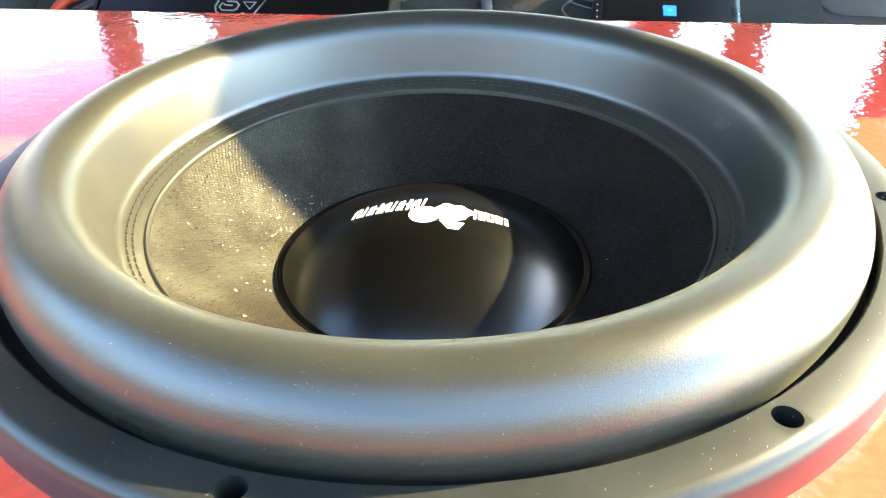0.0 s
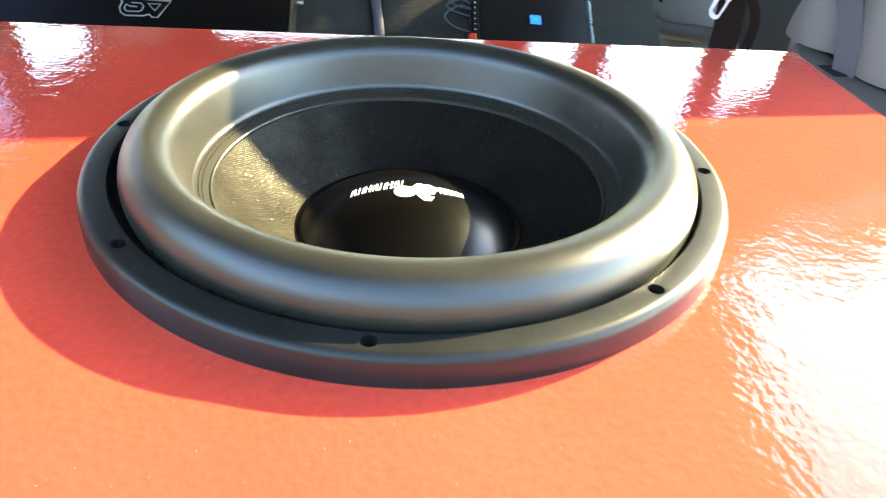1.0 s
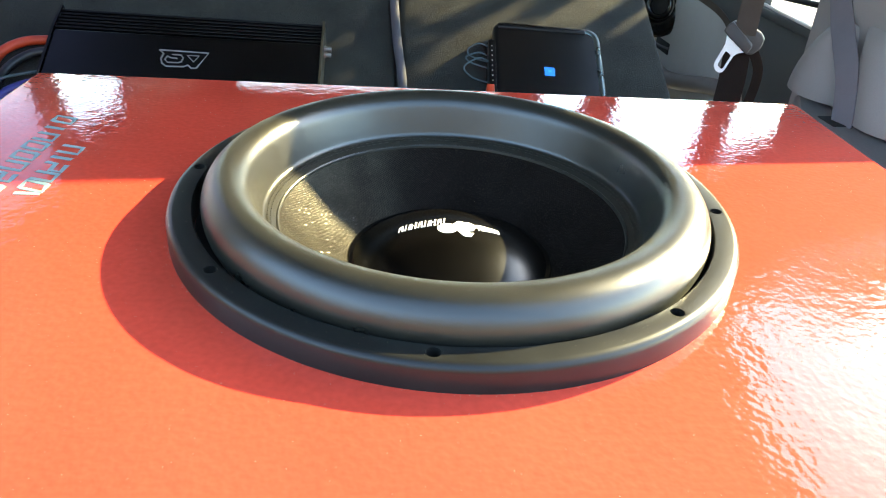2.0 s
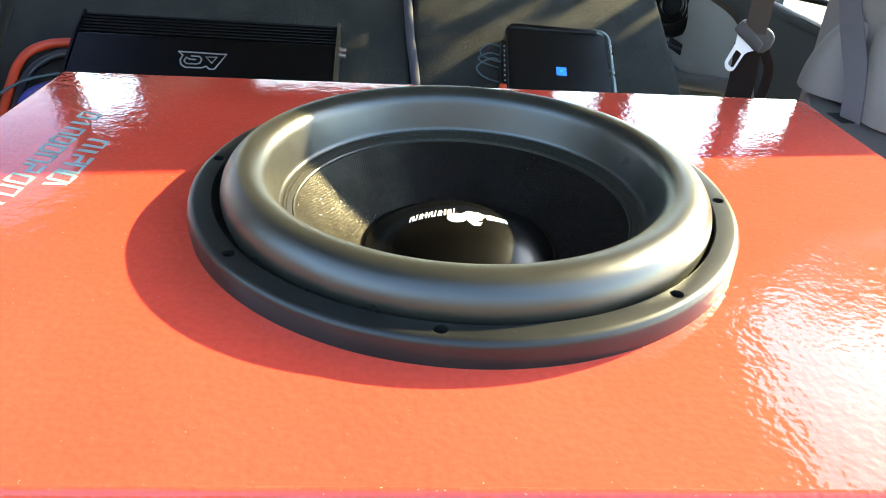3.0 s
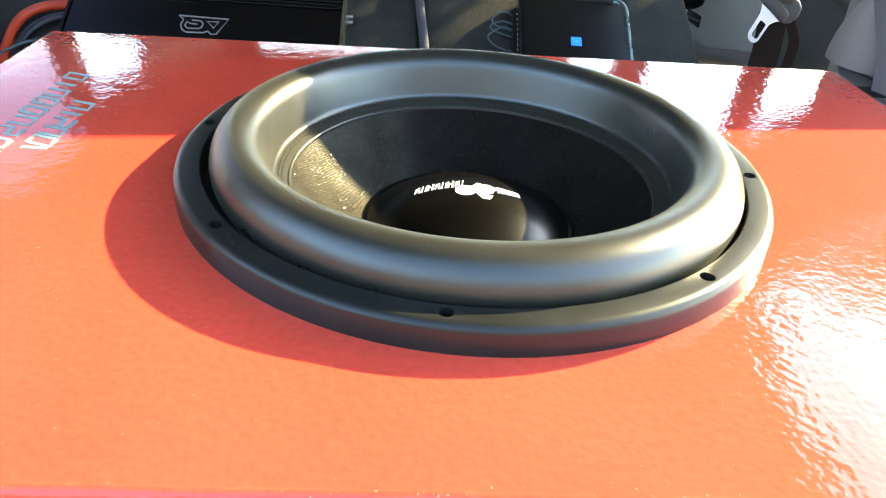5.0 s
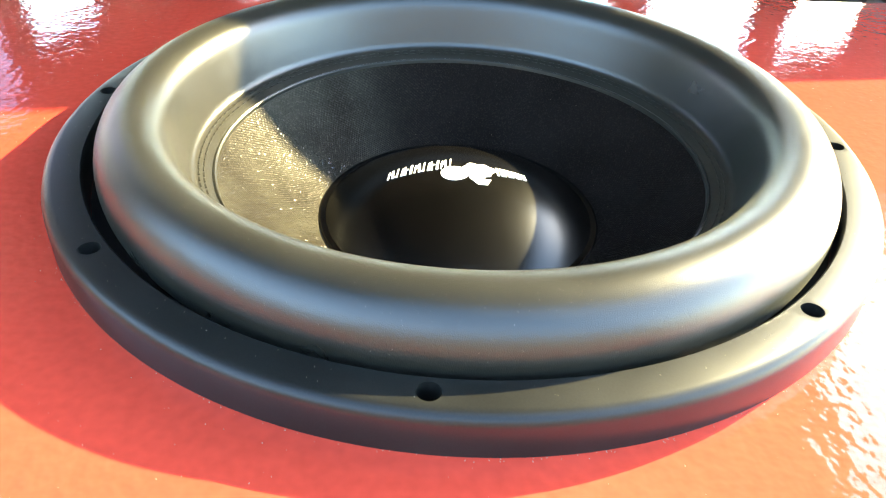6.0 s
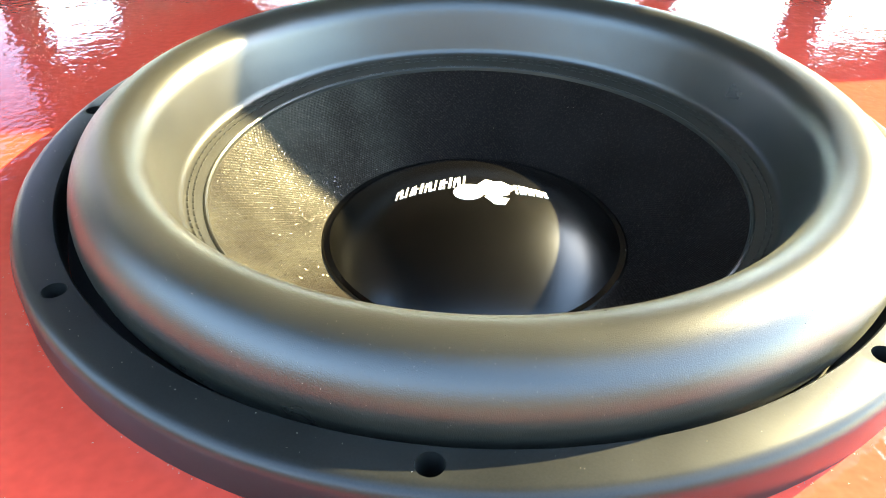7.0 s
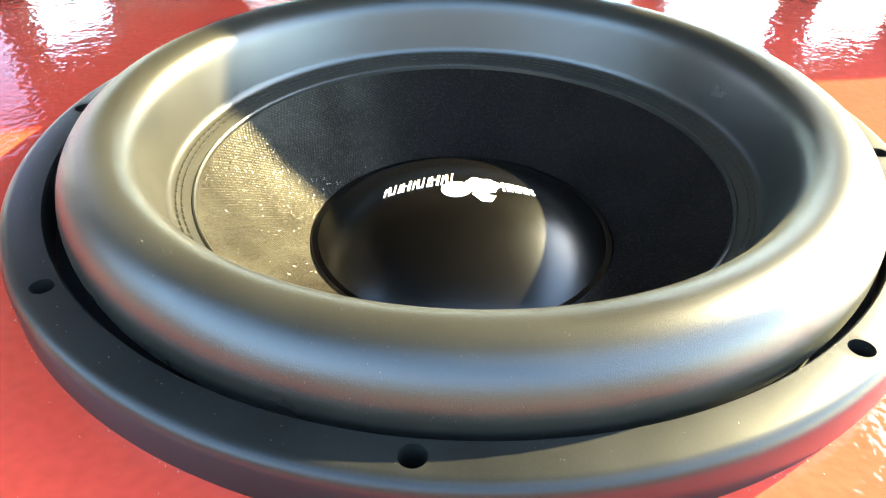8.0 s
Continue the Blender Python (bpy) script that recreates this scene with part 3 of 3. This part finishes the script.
# ---------------------------------------------------------------- hanging seat belt
belt = thing("seat_belt", "hanging taupe seat belt with bright steel tongue", "seat belt", CAR)
face = Vector((0.86, -0.51, 0)).normalized()
at_belt = lambda a, z, out=0.0: Vector((0.579, 0.692, -0.036)) + face * a + Vector((0, 0, z)) + OUT * out
OUT = Vector((-0.51, -0.86, 0)).normalized()
part("webbing", ribbon([Vector((0.70, 0.96, 0.60)), Vector((0.655, 0.86, 0.36)), Vector((0.602, 0.74, 0.14)), at_belt(0.001, 0.095, 0.004), at_belt(0.0, 0.050, 0.006), at_belt(0.001, 0.006, 0.004)], [face] * 6, 0.034), WEB, belt)
part("webbing", ribbon([at_belt(-0.006, -0.012, -0.004), at_belt(-0.002, -0.050, -0.006), at_belt(0.0, -0.100, -0.008), at_belt(-0.004, -0.26, -0.01), at_belt(-0.004, -0.44, -0.01)], [face] * 5, 0.044), SHADED_WEB, belt, "run of webbing below the tongue, coloured dark for its shade")
part("webbing", ribbon([at_belt(0.016, -0.014, -0.002), at_belt(0.030, -0.034, -0.004), at_belt(0.038, -0.058, -0.008), at_belt(0.037, -0.098, -0.012), at_belt(0.026, -0.18, -0.02)], [face] * 5, 0.016), SHADED_WEB, belt, "dark brown loop of webbing")


def latch(bm):
    """Puts a shape drawn across and along the tongue into its hanging, swung place."""
    across, along = face * 0.80 - Vector((0, 0, 0.51)), face * -0.29 - Vector((0, 0, 0.90)) + OUT * 0.12
    o = at_belt(-0.009, -0.0114)
    bm.transform(Matrix(((across.x, along.x, OUT.x, o.x), (across.y, along.y, OUT.y, o.y), (across.z, along.z, OUT.z, o.z), (0, 0, 0, 1))))
    return bm


holder = part("latch_housing", latch(prism([(-0.031, -0.003), (-0.030, -0.014), (-0.025, -0.0255), (-0.016, -0.031), (0.016, -0.0405), (0.030, -0.0415), (0.040, -0.0370), (0.0425, -0.022), (0.036, -0.006), (0.0274, 0.0005)], -0.008, 0.004, 0.003, 3)), HOUSING, belt, "grey plastic tongue housing")
part("raised_bar", latch(prism([(-0.0315, -0.004), (-0.0305, -0.014), (-0.0255, -0.0265), (-0.018, -0.0250), (0.0245, -0.0195), (0.0280, -0.0160), (0.0265, -0.002), (0.020, 0.0)], 0.002, 0.012, 0.003, 3)), HOUSING, holder)
outer = [(-0.022, -0.001), (0.022, -0.001), (0.016, 0.004), (0.0108, 0.010), (0.0080, 0.017)] + [(-0.004 + 0.0115 * math.cos(t), 0.0435 + 0.0115 * math.sin(t)) for t in (math.pi * i / 10 for i in range(11))] + [(-0.0158, 0.020), (-0.0165, 0.012), (-0.0185, 0.006)]
plate = part("tongue", latch(prism(outer, 0.004, 0.0062)), METAL, belt, "bright steel tongue with slot")
hole = [(-0.0088, 0.0200), (-0.0070, 0.0182), (0.0018, 0.0182), (0.0036, 0.0200), (0.0036, 0.0440), (0.0012, 0.0470), (-0.0066, 0.0470), (-0.0090, 0.0440)]
cutter = new("cutter", mesh(latch(prism(hole, -0.02, 0.03)), METAL))
cutter.parent = belt
carve(plate, cutter)

# ---------------------------------------------------------------- pillar belt and flared covers
strap = thing("seat_belt", "grey seat belt running down the pillar into its slot", "seat belt", CAR)
part("webbing", ribbon([Vector((0.604, 0.72, 0.42)), Vector((0.603, 0.585, 0.19)), Vector((0.600, 0.502, 0.066)), Vector((0.588, 0.455, 0.028)), Vector((0.575, 0.404, -0.010)), Vector((0.570, 0.378, -0.058)), Vector((0.570, 0.374, -0.085))], [Vector((0.30, -0.93, 0.25))] * 7, 0.031, thick=0.0022, ribs=9), WEBGREY, strap)
# No opening is cut: a black plate stands in for the slot's shade.
part("slot", block(0.553, 0.590, 0.366, 0.404, -0.070, -0.0665, 0.001), DARK, strap, "black plate drawn for the shaded belt slot")


def flare(y0, y1, base, top, depth, lean, full):
    """A moulded cover that swells out of the pillar towards its base; full: how square its plan is."""
    bm = bmesh.new()
    rows = []
    for i in range(17):
        t = max(0.0, (i - 2) / 14)
        z = base + 0.0025 * max(0, 2 - i) * (0.0 if i else 1.0) + (top - base) * t
        out = depth * math.sqrt(max(0.0, 1 - t ** 2.2)) * (0.0, 0.93, 1.0)[min(i, 2)]
        a, b = y0 + lean[0] * t ** 1.6, y1 + lean[1] * t ** 1.6
        rows.append([bm.verts.new((0.608 - out * math.sin(math.pi * k / 20) ** full, a + (b - a) * k / 20, z)) for k in range(21)])
    for r, s in zip(rows, rows[1:]):
        for k in range(20):
            bm.faces.new((r[k], r[k + 1], s[k + 1], s[k]))
    return bm


cover = thing("belt_cover", "broad grey moulded belt cover flaring out of the pillar", "trim", CAR, "belt covers on the pillar")
part("cover", flare(0.424, 0.552, -0.0620, 0.044, 0.044, (0.03, -0.055), 0.55), TRIM, cover)
cover = thing("belt_cover", "slim grey moulded belt cover swelling beside the strap", "trim", CAR, "belt covers on the pillar")
part("cover", flare(0.300, 0.408, -0.0640, 0.050, 0.033, (0.085, 0.030), 0.50), TRIM, cover)
clip = thing("trim_clip", "round grey clip on the pillar trim", "clip", CAR)
bm = lathe([(0.0, 0.010), (0.008, 0.010), (0.0115, 0.008), (0.0135, 0.0)], 32)
bm.transform(Matrix.Translation((0.606, 0.275, -0.033)) @ pose(0, 0, 0, 0, -90, 0))
part("cap", bm, TRIM, clip)

# ---------------------------------------------------------------- rear door details
speaker = thing("door_speaker", "round glossy black speaker ring in the door trim", "loudspeaker", CAR)
for profile, mat, nm in (
    ([(0.062 + 0.022 * math.cos(t), 0.008 + 0.020 * math.sin(t)) for t in (2 * math.pi * i / 14 for i in range(14))], GLOSSBLACK, "ring"),
    ([(0.030 + 0.007 * math.cos(t), 0.006 + 0.008 * math.sin(t)) for t in (2 * math.pi * i / 12 for i in range(12))], GLOSSBLACK, "inner_ring"),
    ([(0.048, 0.0), (0.03, -0.006), (0.012, 0.002), (0.0, 0.004)], DARK, "grille")):
    bm = lathe(profile, 48, closed=nm != "grille")
    bm.transform(Matrix.Translation((0.762, 1.485, -0.148)) @ Vector((-0.62, -0.76, 0.2)).to_track_quat("Z", "Y").to_matrix().to_4x4())
    part(nm, bm, mat, speaker)
pocket = thing("door_pocket", "grey moulded pocket low on the door trim", "door pocket", CAR)
part("rim", tube([(0.80, 1.62, -0.22), (0.775, 1.51, -0.300), (0.765, 1.40, -0.312), (0.762, 1.29, -0.298), (0.772, 1.17, -0.268), (0.80, 1.08, -0.25)], 0.02), LEDGE, pocket)
panel = thing("door_panel", "mid grey moulded door trim panel", "door trim", CAR)
part("panel", prism([(0.98, -0.5), (1.0, -0.27), (1.07, -0.165), (1.12, -0.122), (1.20, -0.10), (1.32, -0.092), (1.78, -0.09), (1.78, -0.5)], 0.785, 0.80, 0.006, axis="x"), DOORGREY, panel)
# Solid block; the shade of the recess is in its black colour.
recess = part("handle_recess", block(0.7815, 0.787, 1.42, 1.51, -0.266, -0.236, 0.002), DARK, panel, "black block drawn for the shaded handle recess")
part("handle", tube([(0.781, 1.515, -0.254), (0.776, 1.49, -0.253), (0.776, 1.44, -0.249), (0.781, 1.415, -0.247)], 0.0030), STRIP, recess, "grey lever")
cord = thing("brown_strap", "narrow brown strap against the door trim", "strap", CAR)
part("strap", ribbon([Vector((0.780, 1.42, -0.080)), Vector((0.778, 1.30, -0.086)), Vector((0.777, 1.196, -0.093)), Vector((0.777, 1.125, -0.110)), Vector((0.778, 1.07, -0.155)), Vector((0.780, 1.02, -0.24))], [Vector((0, 0.3, 0.95))] * 3 + [Vector((0, 0.6, 0.8))] * 3, 0.016), WEB, cord)
sill = thing("window_sill", "pale window sill strip along the door glass", "window sill", CAR)
part("gasket", tube([(0.797, 0.66, 0.010), (0.797, 0.85, -0.008), (0.797, 1.06, -0.027)], 0.0055), DARK, sill, "black rubber gasket")
part("sill", block(0.775, 0.80, 0.70, 1.02, -0.064, -0.0445, 0.005), PANEL, sill)
part("lip", tube([(0.776, 0.70, -0.0445), (0.777, 0.85, -0.0425), (0.778, 1.02, -0.0385)], 0.003), TRIMPALE, sill, "pale bright lip of the sill")

# ---------------------------------------------------------------- glass and an unseen tree added outside to shade the seat
GLASS = bpy.data.materials.new("tinted_glass")
GLASS.use_nodes = True
nt = GLASS.node_tree
nt.nodes.remove(nt.nodes["Principled BSDF"])
clear, gloss, blend = nt.nodes.new("ShaderNodeBsdfTransparent"), nt.nodes.new("ShaderNodeBsdfGlossy"), nt.nodes.new("ShaderNodeMixShader")
clear.inputs["Color"].default_value, gloss.inputs["Roughness"].default_value = (0.93, 0.93, 0.95, 1), 0.02
blend.inputs[0].default_value = 0.08
nt.links.new(clear.outputs[0], blend.inputs[1])
nt.links.new(gloss.outputs[0], blend.inputs[2])
nt.links.new(blend.outputs[0], nt.nodes["Material Output"].inputs["Surface"])
TINTED = GLASS.copy()
TINTED.name = "smoked_glass"
TINTED.node_tree.nodes["Transparent BSDF"].inputs["Color"].default_value = (0.62, 0.54, 0.60, 1)
for k, (x, a, b, top) in enumerate(((-0.834, 0.58, 1.23, 0.52), (-0.834, 1.30, 1.82, 0.395), (0.834, 0.80, 1.08, 0.76), (0.834, 1.14, 1.81, 0.60), (0.834, 2.07, 2.78, 0.70))):
    structure("window_%d" % (k + 1), block(x - 0.0015, x + 0.0015, a, b, -0.07, top, 0.0), GLASS if k else TINTED, "clear side window glass of the vehicle" if k else "smoked rear quarter glass of the vehicle", CAR)

structure("window_6", block(-0.67, 0.67, 3.023, 3.026, 0.17, 0.44, 0.0), GLASS, "clear windscreen glass of the vehicle", CAR)

BARK = material("grey_bark", (0.12, 0.09, 0.065), 0.9, var=0.3, scale=12, fine=90, bump=0.8, dist=0.01)
LEAF = material("green_leaf", (0.05, 0.10, 0.025), 0.5, var=0.4, scale=3)
# Unseen tree, set on the sun's line to shade the folded seat.
tree = thing("tree", "small unseen leafy tree added close beside the vehicle to shade the seat", "tree")
crown_at = Vector((0.10, 0.98, -0.10)) + to_sun * 2.45
foot = Vector((crown_at.x, crown_at.y, -1.0))
height = crown_at.z + 1.0
bm = bmesh.new()
for a, b, r0 in [((0, 0, 0), (0.03, 0.02, height - 0.25), 0.05)] + [((0.03, 0.02, height - 0.45 + 0.04 * k), (0.42 * math.cos(k * 1.05 + 0.4), 0.42 * math.sin(k * 1.05 + 0.4), height + 0.05 + 0.10 * (k % 3)), 0.018) for k in range(6)]:
    a, b = foot + Vector(a), foot + Vector(b)
    q = (b - a).to_track_quat("Z", "Y").to_matrix().to_4x4()
    bmesh.ops.create_cone(bm, cap_ends=True, segments=12, radius1=r0, radius2=r0 * 0.5, depth=(b - a).length, matrix=Matrix.Translation((a + b) / 2) @ q)
part("trunk", bm, BARK, tree)
bm = bmesh.new()
leafy = random.Random(11)
SUN_GAPS = [(1.520, 0.352, 0.042), (1.448, 0.308, 0.047), (1.374, 0.250, 0.051), (1.330, 0.172, 0.038), (1.272, 0.102, 0.066)]   # gaps left in the foliage to let sun patches onto the seat, where they cross the door's plane, and their half widths


def in_sun_gap(p):
    q = p + to_sun * ((0.76 - p.x) / to_sun.x)
    return any(math.hypot(q.y - y, q.z - z) < r for y, z, r in SUN_GAPS)


for i in range(9000):
    d = Vector((leafy.gauss(0, 1), leafy.gauss(0, 1), leafy.gauss(0, 1)))
    d = d.normalized() * leafy.random() ** 0.4
    p = crown_at + Vector((d.x * 0.52, d.y * 0.52, d.z * 0.55)) * (1 + 0.18 * math.sin(5 * d.x + 3 * d.z))
    if in_sun_gap(p):
        continue
    m = Matrix.Translation(p) @ Euler((leafy.uniform(0, 6.3), leafy.uniform(0, 6.3), leafy.uniform(0, 6.3))).to_matrix().to_4x4()
    bm.faces.new([bm.verts.new(m @ Vector(v)) for v in ((-0.034, 0, 0), (-0.010, -0.018, 0.005), (0.038, 0, 0), (-0.010, 0.018, 0.005))])
part("crown", bm, LEAF, tree, smooth=False)

# ---------------------------------------------------------------- box lettering drawn as plain shapes


graphics = part("lettering", block(-0.3118, -0.2942, 0.0035, 0.0080, -0.001, 0.0004, 0.0), GREY, box, "grey-blue vinyl graphics in two rows")
LEAN = -0.0026                                      # the strokes lean like an italic
for row_x, y0, n, pitch in ((-0.3030, 0.0175, 5, 0.0167), (-0.3320, -0.084, 13, 0.0193)):
    for k in range(n):
        y = y0 + k * pitch
        a, b = row_x - 0.0088, row_x + 0.0088
        lo, hi = y - LEAN, y + LEAN
        if k % 3 == 1:
            marks = outline_strip([(a, lo - 0.0062), (b, hi - 0.0062), (b, hi + 0.0062), (a, lo + 0.0062)], 0.0038, 0.0004, closed=False)
        elif k % 4 == 3:
            marks = outline_strip([(a, lo), (row_x, y), (b, hi)], 0.0040, 0.0004, closed=False)
        elif k % 4 == 2:
            marks = outline_strip([(b, hi + 0.0062), (b, hi - 0.0062), (row_x, y - 0.0062), (row_x, y + 0.0058), (a, lo + 0.0062)], 0.0038, 0.0004, closed=False)
        else:
            marks = outline_strip([(a, lo - 0.0052), (a + 0.002, lo - 0.0064), (b, hi - 0.0064), (b, hi + 0.0052), (b - 0.002, hi + 0.0064), (a, lo + 0.0064)], 0.0038, 0.0004)
        part("graphic_mark", marks, GREY, graphics)

# ---------------------------------------------------------------- dust


def specks(name, n, place, size, label):
    bm = bmesh.new()
    for i in range(n):
        p = Vector(place())
        a, s = rnd.uniform(0, 6.28), size * rnd.uniform(0.5, 1.6)
        vs = [bm.verts.new(p + Vector((s * (0.38, 1.0)[k % 2] * rnd.uniform(0.7, 1) * math.cos(a + k * 1.57), s * (0.38, 1.0)[k % 2] * rnd.uniform(0.7, 1) * math.sin(a + k * 1.57), 0.0004 + 0.0003 * (k % 2)))) for k in range(4)]
        bm.faces.new(vs)
    ob = new(name, mesh(bm, DUST, False))
    return tagged(ob, label, "dust", kind="stuff")


def on_box():
    while True:
        x, y = rnd.uniform(LEFT + 0.01, RIGHT - 0.01), rnd.uniform(NEAR + 0.01, FAR - 0.01)
        if math.hypot(x, y) > 0.2:
            return x, y, 0.0


def on_cone():
    a, t = rnd.uniform(0, 6.28), rnd.random()
    return (0.1250 - 0.047 * t) * math.cos(a), (0.1250 - 0.047 * t) * math.sin(a), -0.0038 - 0.0360 * t - 0.0012 * math.sin(math.pi * t)


# Hairs only on the sunlit part, so glints appear there and not in shade.
def on_sunlit_hairs():
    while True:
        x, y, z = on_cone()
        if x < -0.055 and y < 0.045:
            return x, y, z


def fibres(name, n, place, size, label):
    """Fine glossy hairs lying at all angles, which glint where the sun strikes them."""
    bm = bmesh.new()
    for i in range(n):
        x, y, z = place()
        slope = pose(0, 0, 0, 0, 0, math.degrees(math.atan2(y, x))) @ pose(0, 0, 0, 0, -37, 0)
        m = pose(x, y, z + 0.00025, 0, 0, 0) @ slope @ pose(0, 0, 0, rnd.gauss(0, 9), rnd.gauss(0, 9), rnd.uniform(0, 360))
        w, l = size * rnd.uniform(0.3, 0.5), size * rnd.uniform(0.8, 1.6)
        bm.faces.new([bm.verts.new(m @ Vector(p)) for p in ((-w, -l, 0), (w, -l, 0), (w, l, 0), (-w, l, 0))])
    return tagged(new(name, mesh(bm, FIBRE, False)), label, "fibre", kind="stuff")


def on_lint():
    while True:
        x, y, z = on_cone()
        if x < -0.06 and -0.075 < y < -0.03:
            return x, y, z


fibres("cone_fibres", 1500, on_sunlit_hairs, 0.00034, "fine glossy black hairs added on the cone's sunlit side for glints")
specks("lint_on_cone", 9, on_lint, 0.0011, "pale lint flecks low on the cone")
specks("dust_on_box", 1100, on_box, 0.0003, "pale dust flecks scattered on the red paint")
specks("dust_on_cone", 45, on_cone, 0.00045, "pale dust flecks inside the cone")


def on_roll():
    a, t = rnd.uniform(0, 6.28), rnd.uniform(0.0, 1.45)
    return (0.1572 + 0.0189 * math.sin(t)) * math.cos(a) + 0.0013 * math.sin(t), (0.1572 + 0.0189 * math.sin(t)) * math.sin(a) - 0.0011 * math.sin(t), 0.0165 + 0.0210 * math.cos(t) + 0.0001


def on_ring():
    a, r = rnd.uniform(0, 6.28), rnd.uniform(0.1815, 0.192)
    return r * math.cos(a), r * math.sin(a), 0.0172


specks("dust_on_surround", 1700, on_roll, 0.00010, "fine pale dust on the rubber surround")
specks("dust_on_ring", 160, on_ring, 0.0002, "fine pale dust on the mounting ring")


def on_seam():
    a, r = rnd.uniform(3.3, 6.2), 0.1978 + abs(rnd.gauss(0, 0.0008))
    return r * math.cos(a), r * math.sin(a), 0.0


def on_edge():
    return rnd.uniform(LEFT + 0.01, RIGHT - 0.01), NEAR + abs(rnd.gauss(0.003, 0.003)), 0.0004


def in_gap():
    a, r = rnd.gauss(5.75, 0.35), rnd.uniform(0.1806, 0.1814)
    return r * math.cos(a), r * math.sin(a), 0.0166


# Pale specks for chips, and for sky glints painted on the lumpy edge.
specks("chips_on_edge", 90, on_edge, 0.0005, "pale specks for chips and painted glints along the near edge of the box")
specks("chips_round_ring", 130, on_seam, 0.00035, "pale chips and grit along the foot of the ring")
specks("dirt_in_gap", 130, in_gap, 0.00012, "pale dirt caught between surround and ring")
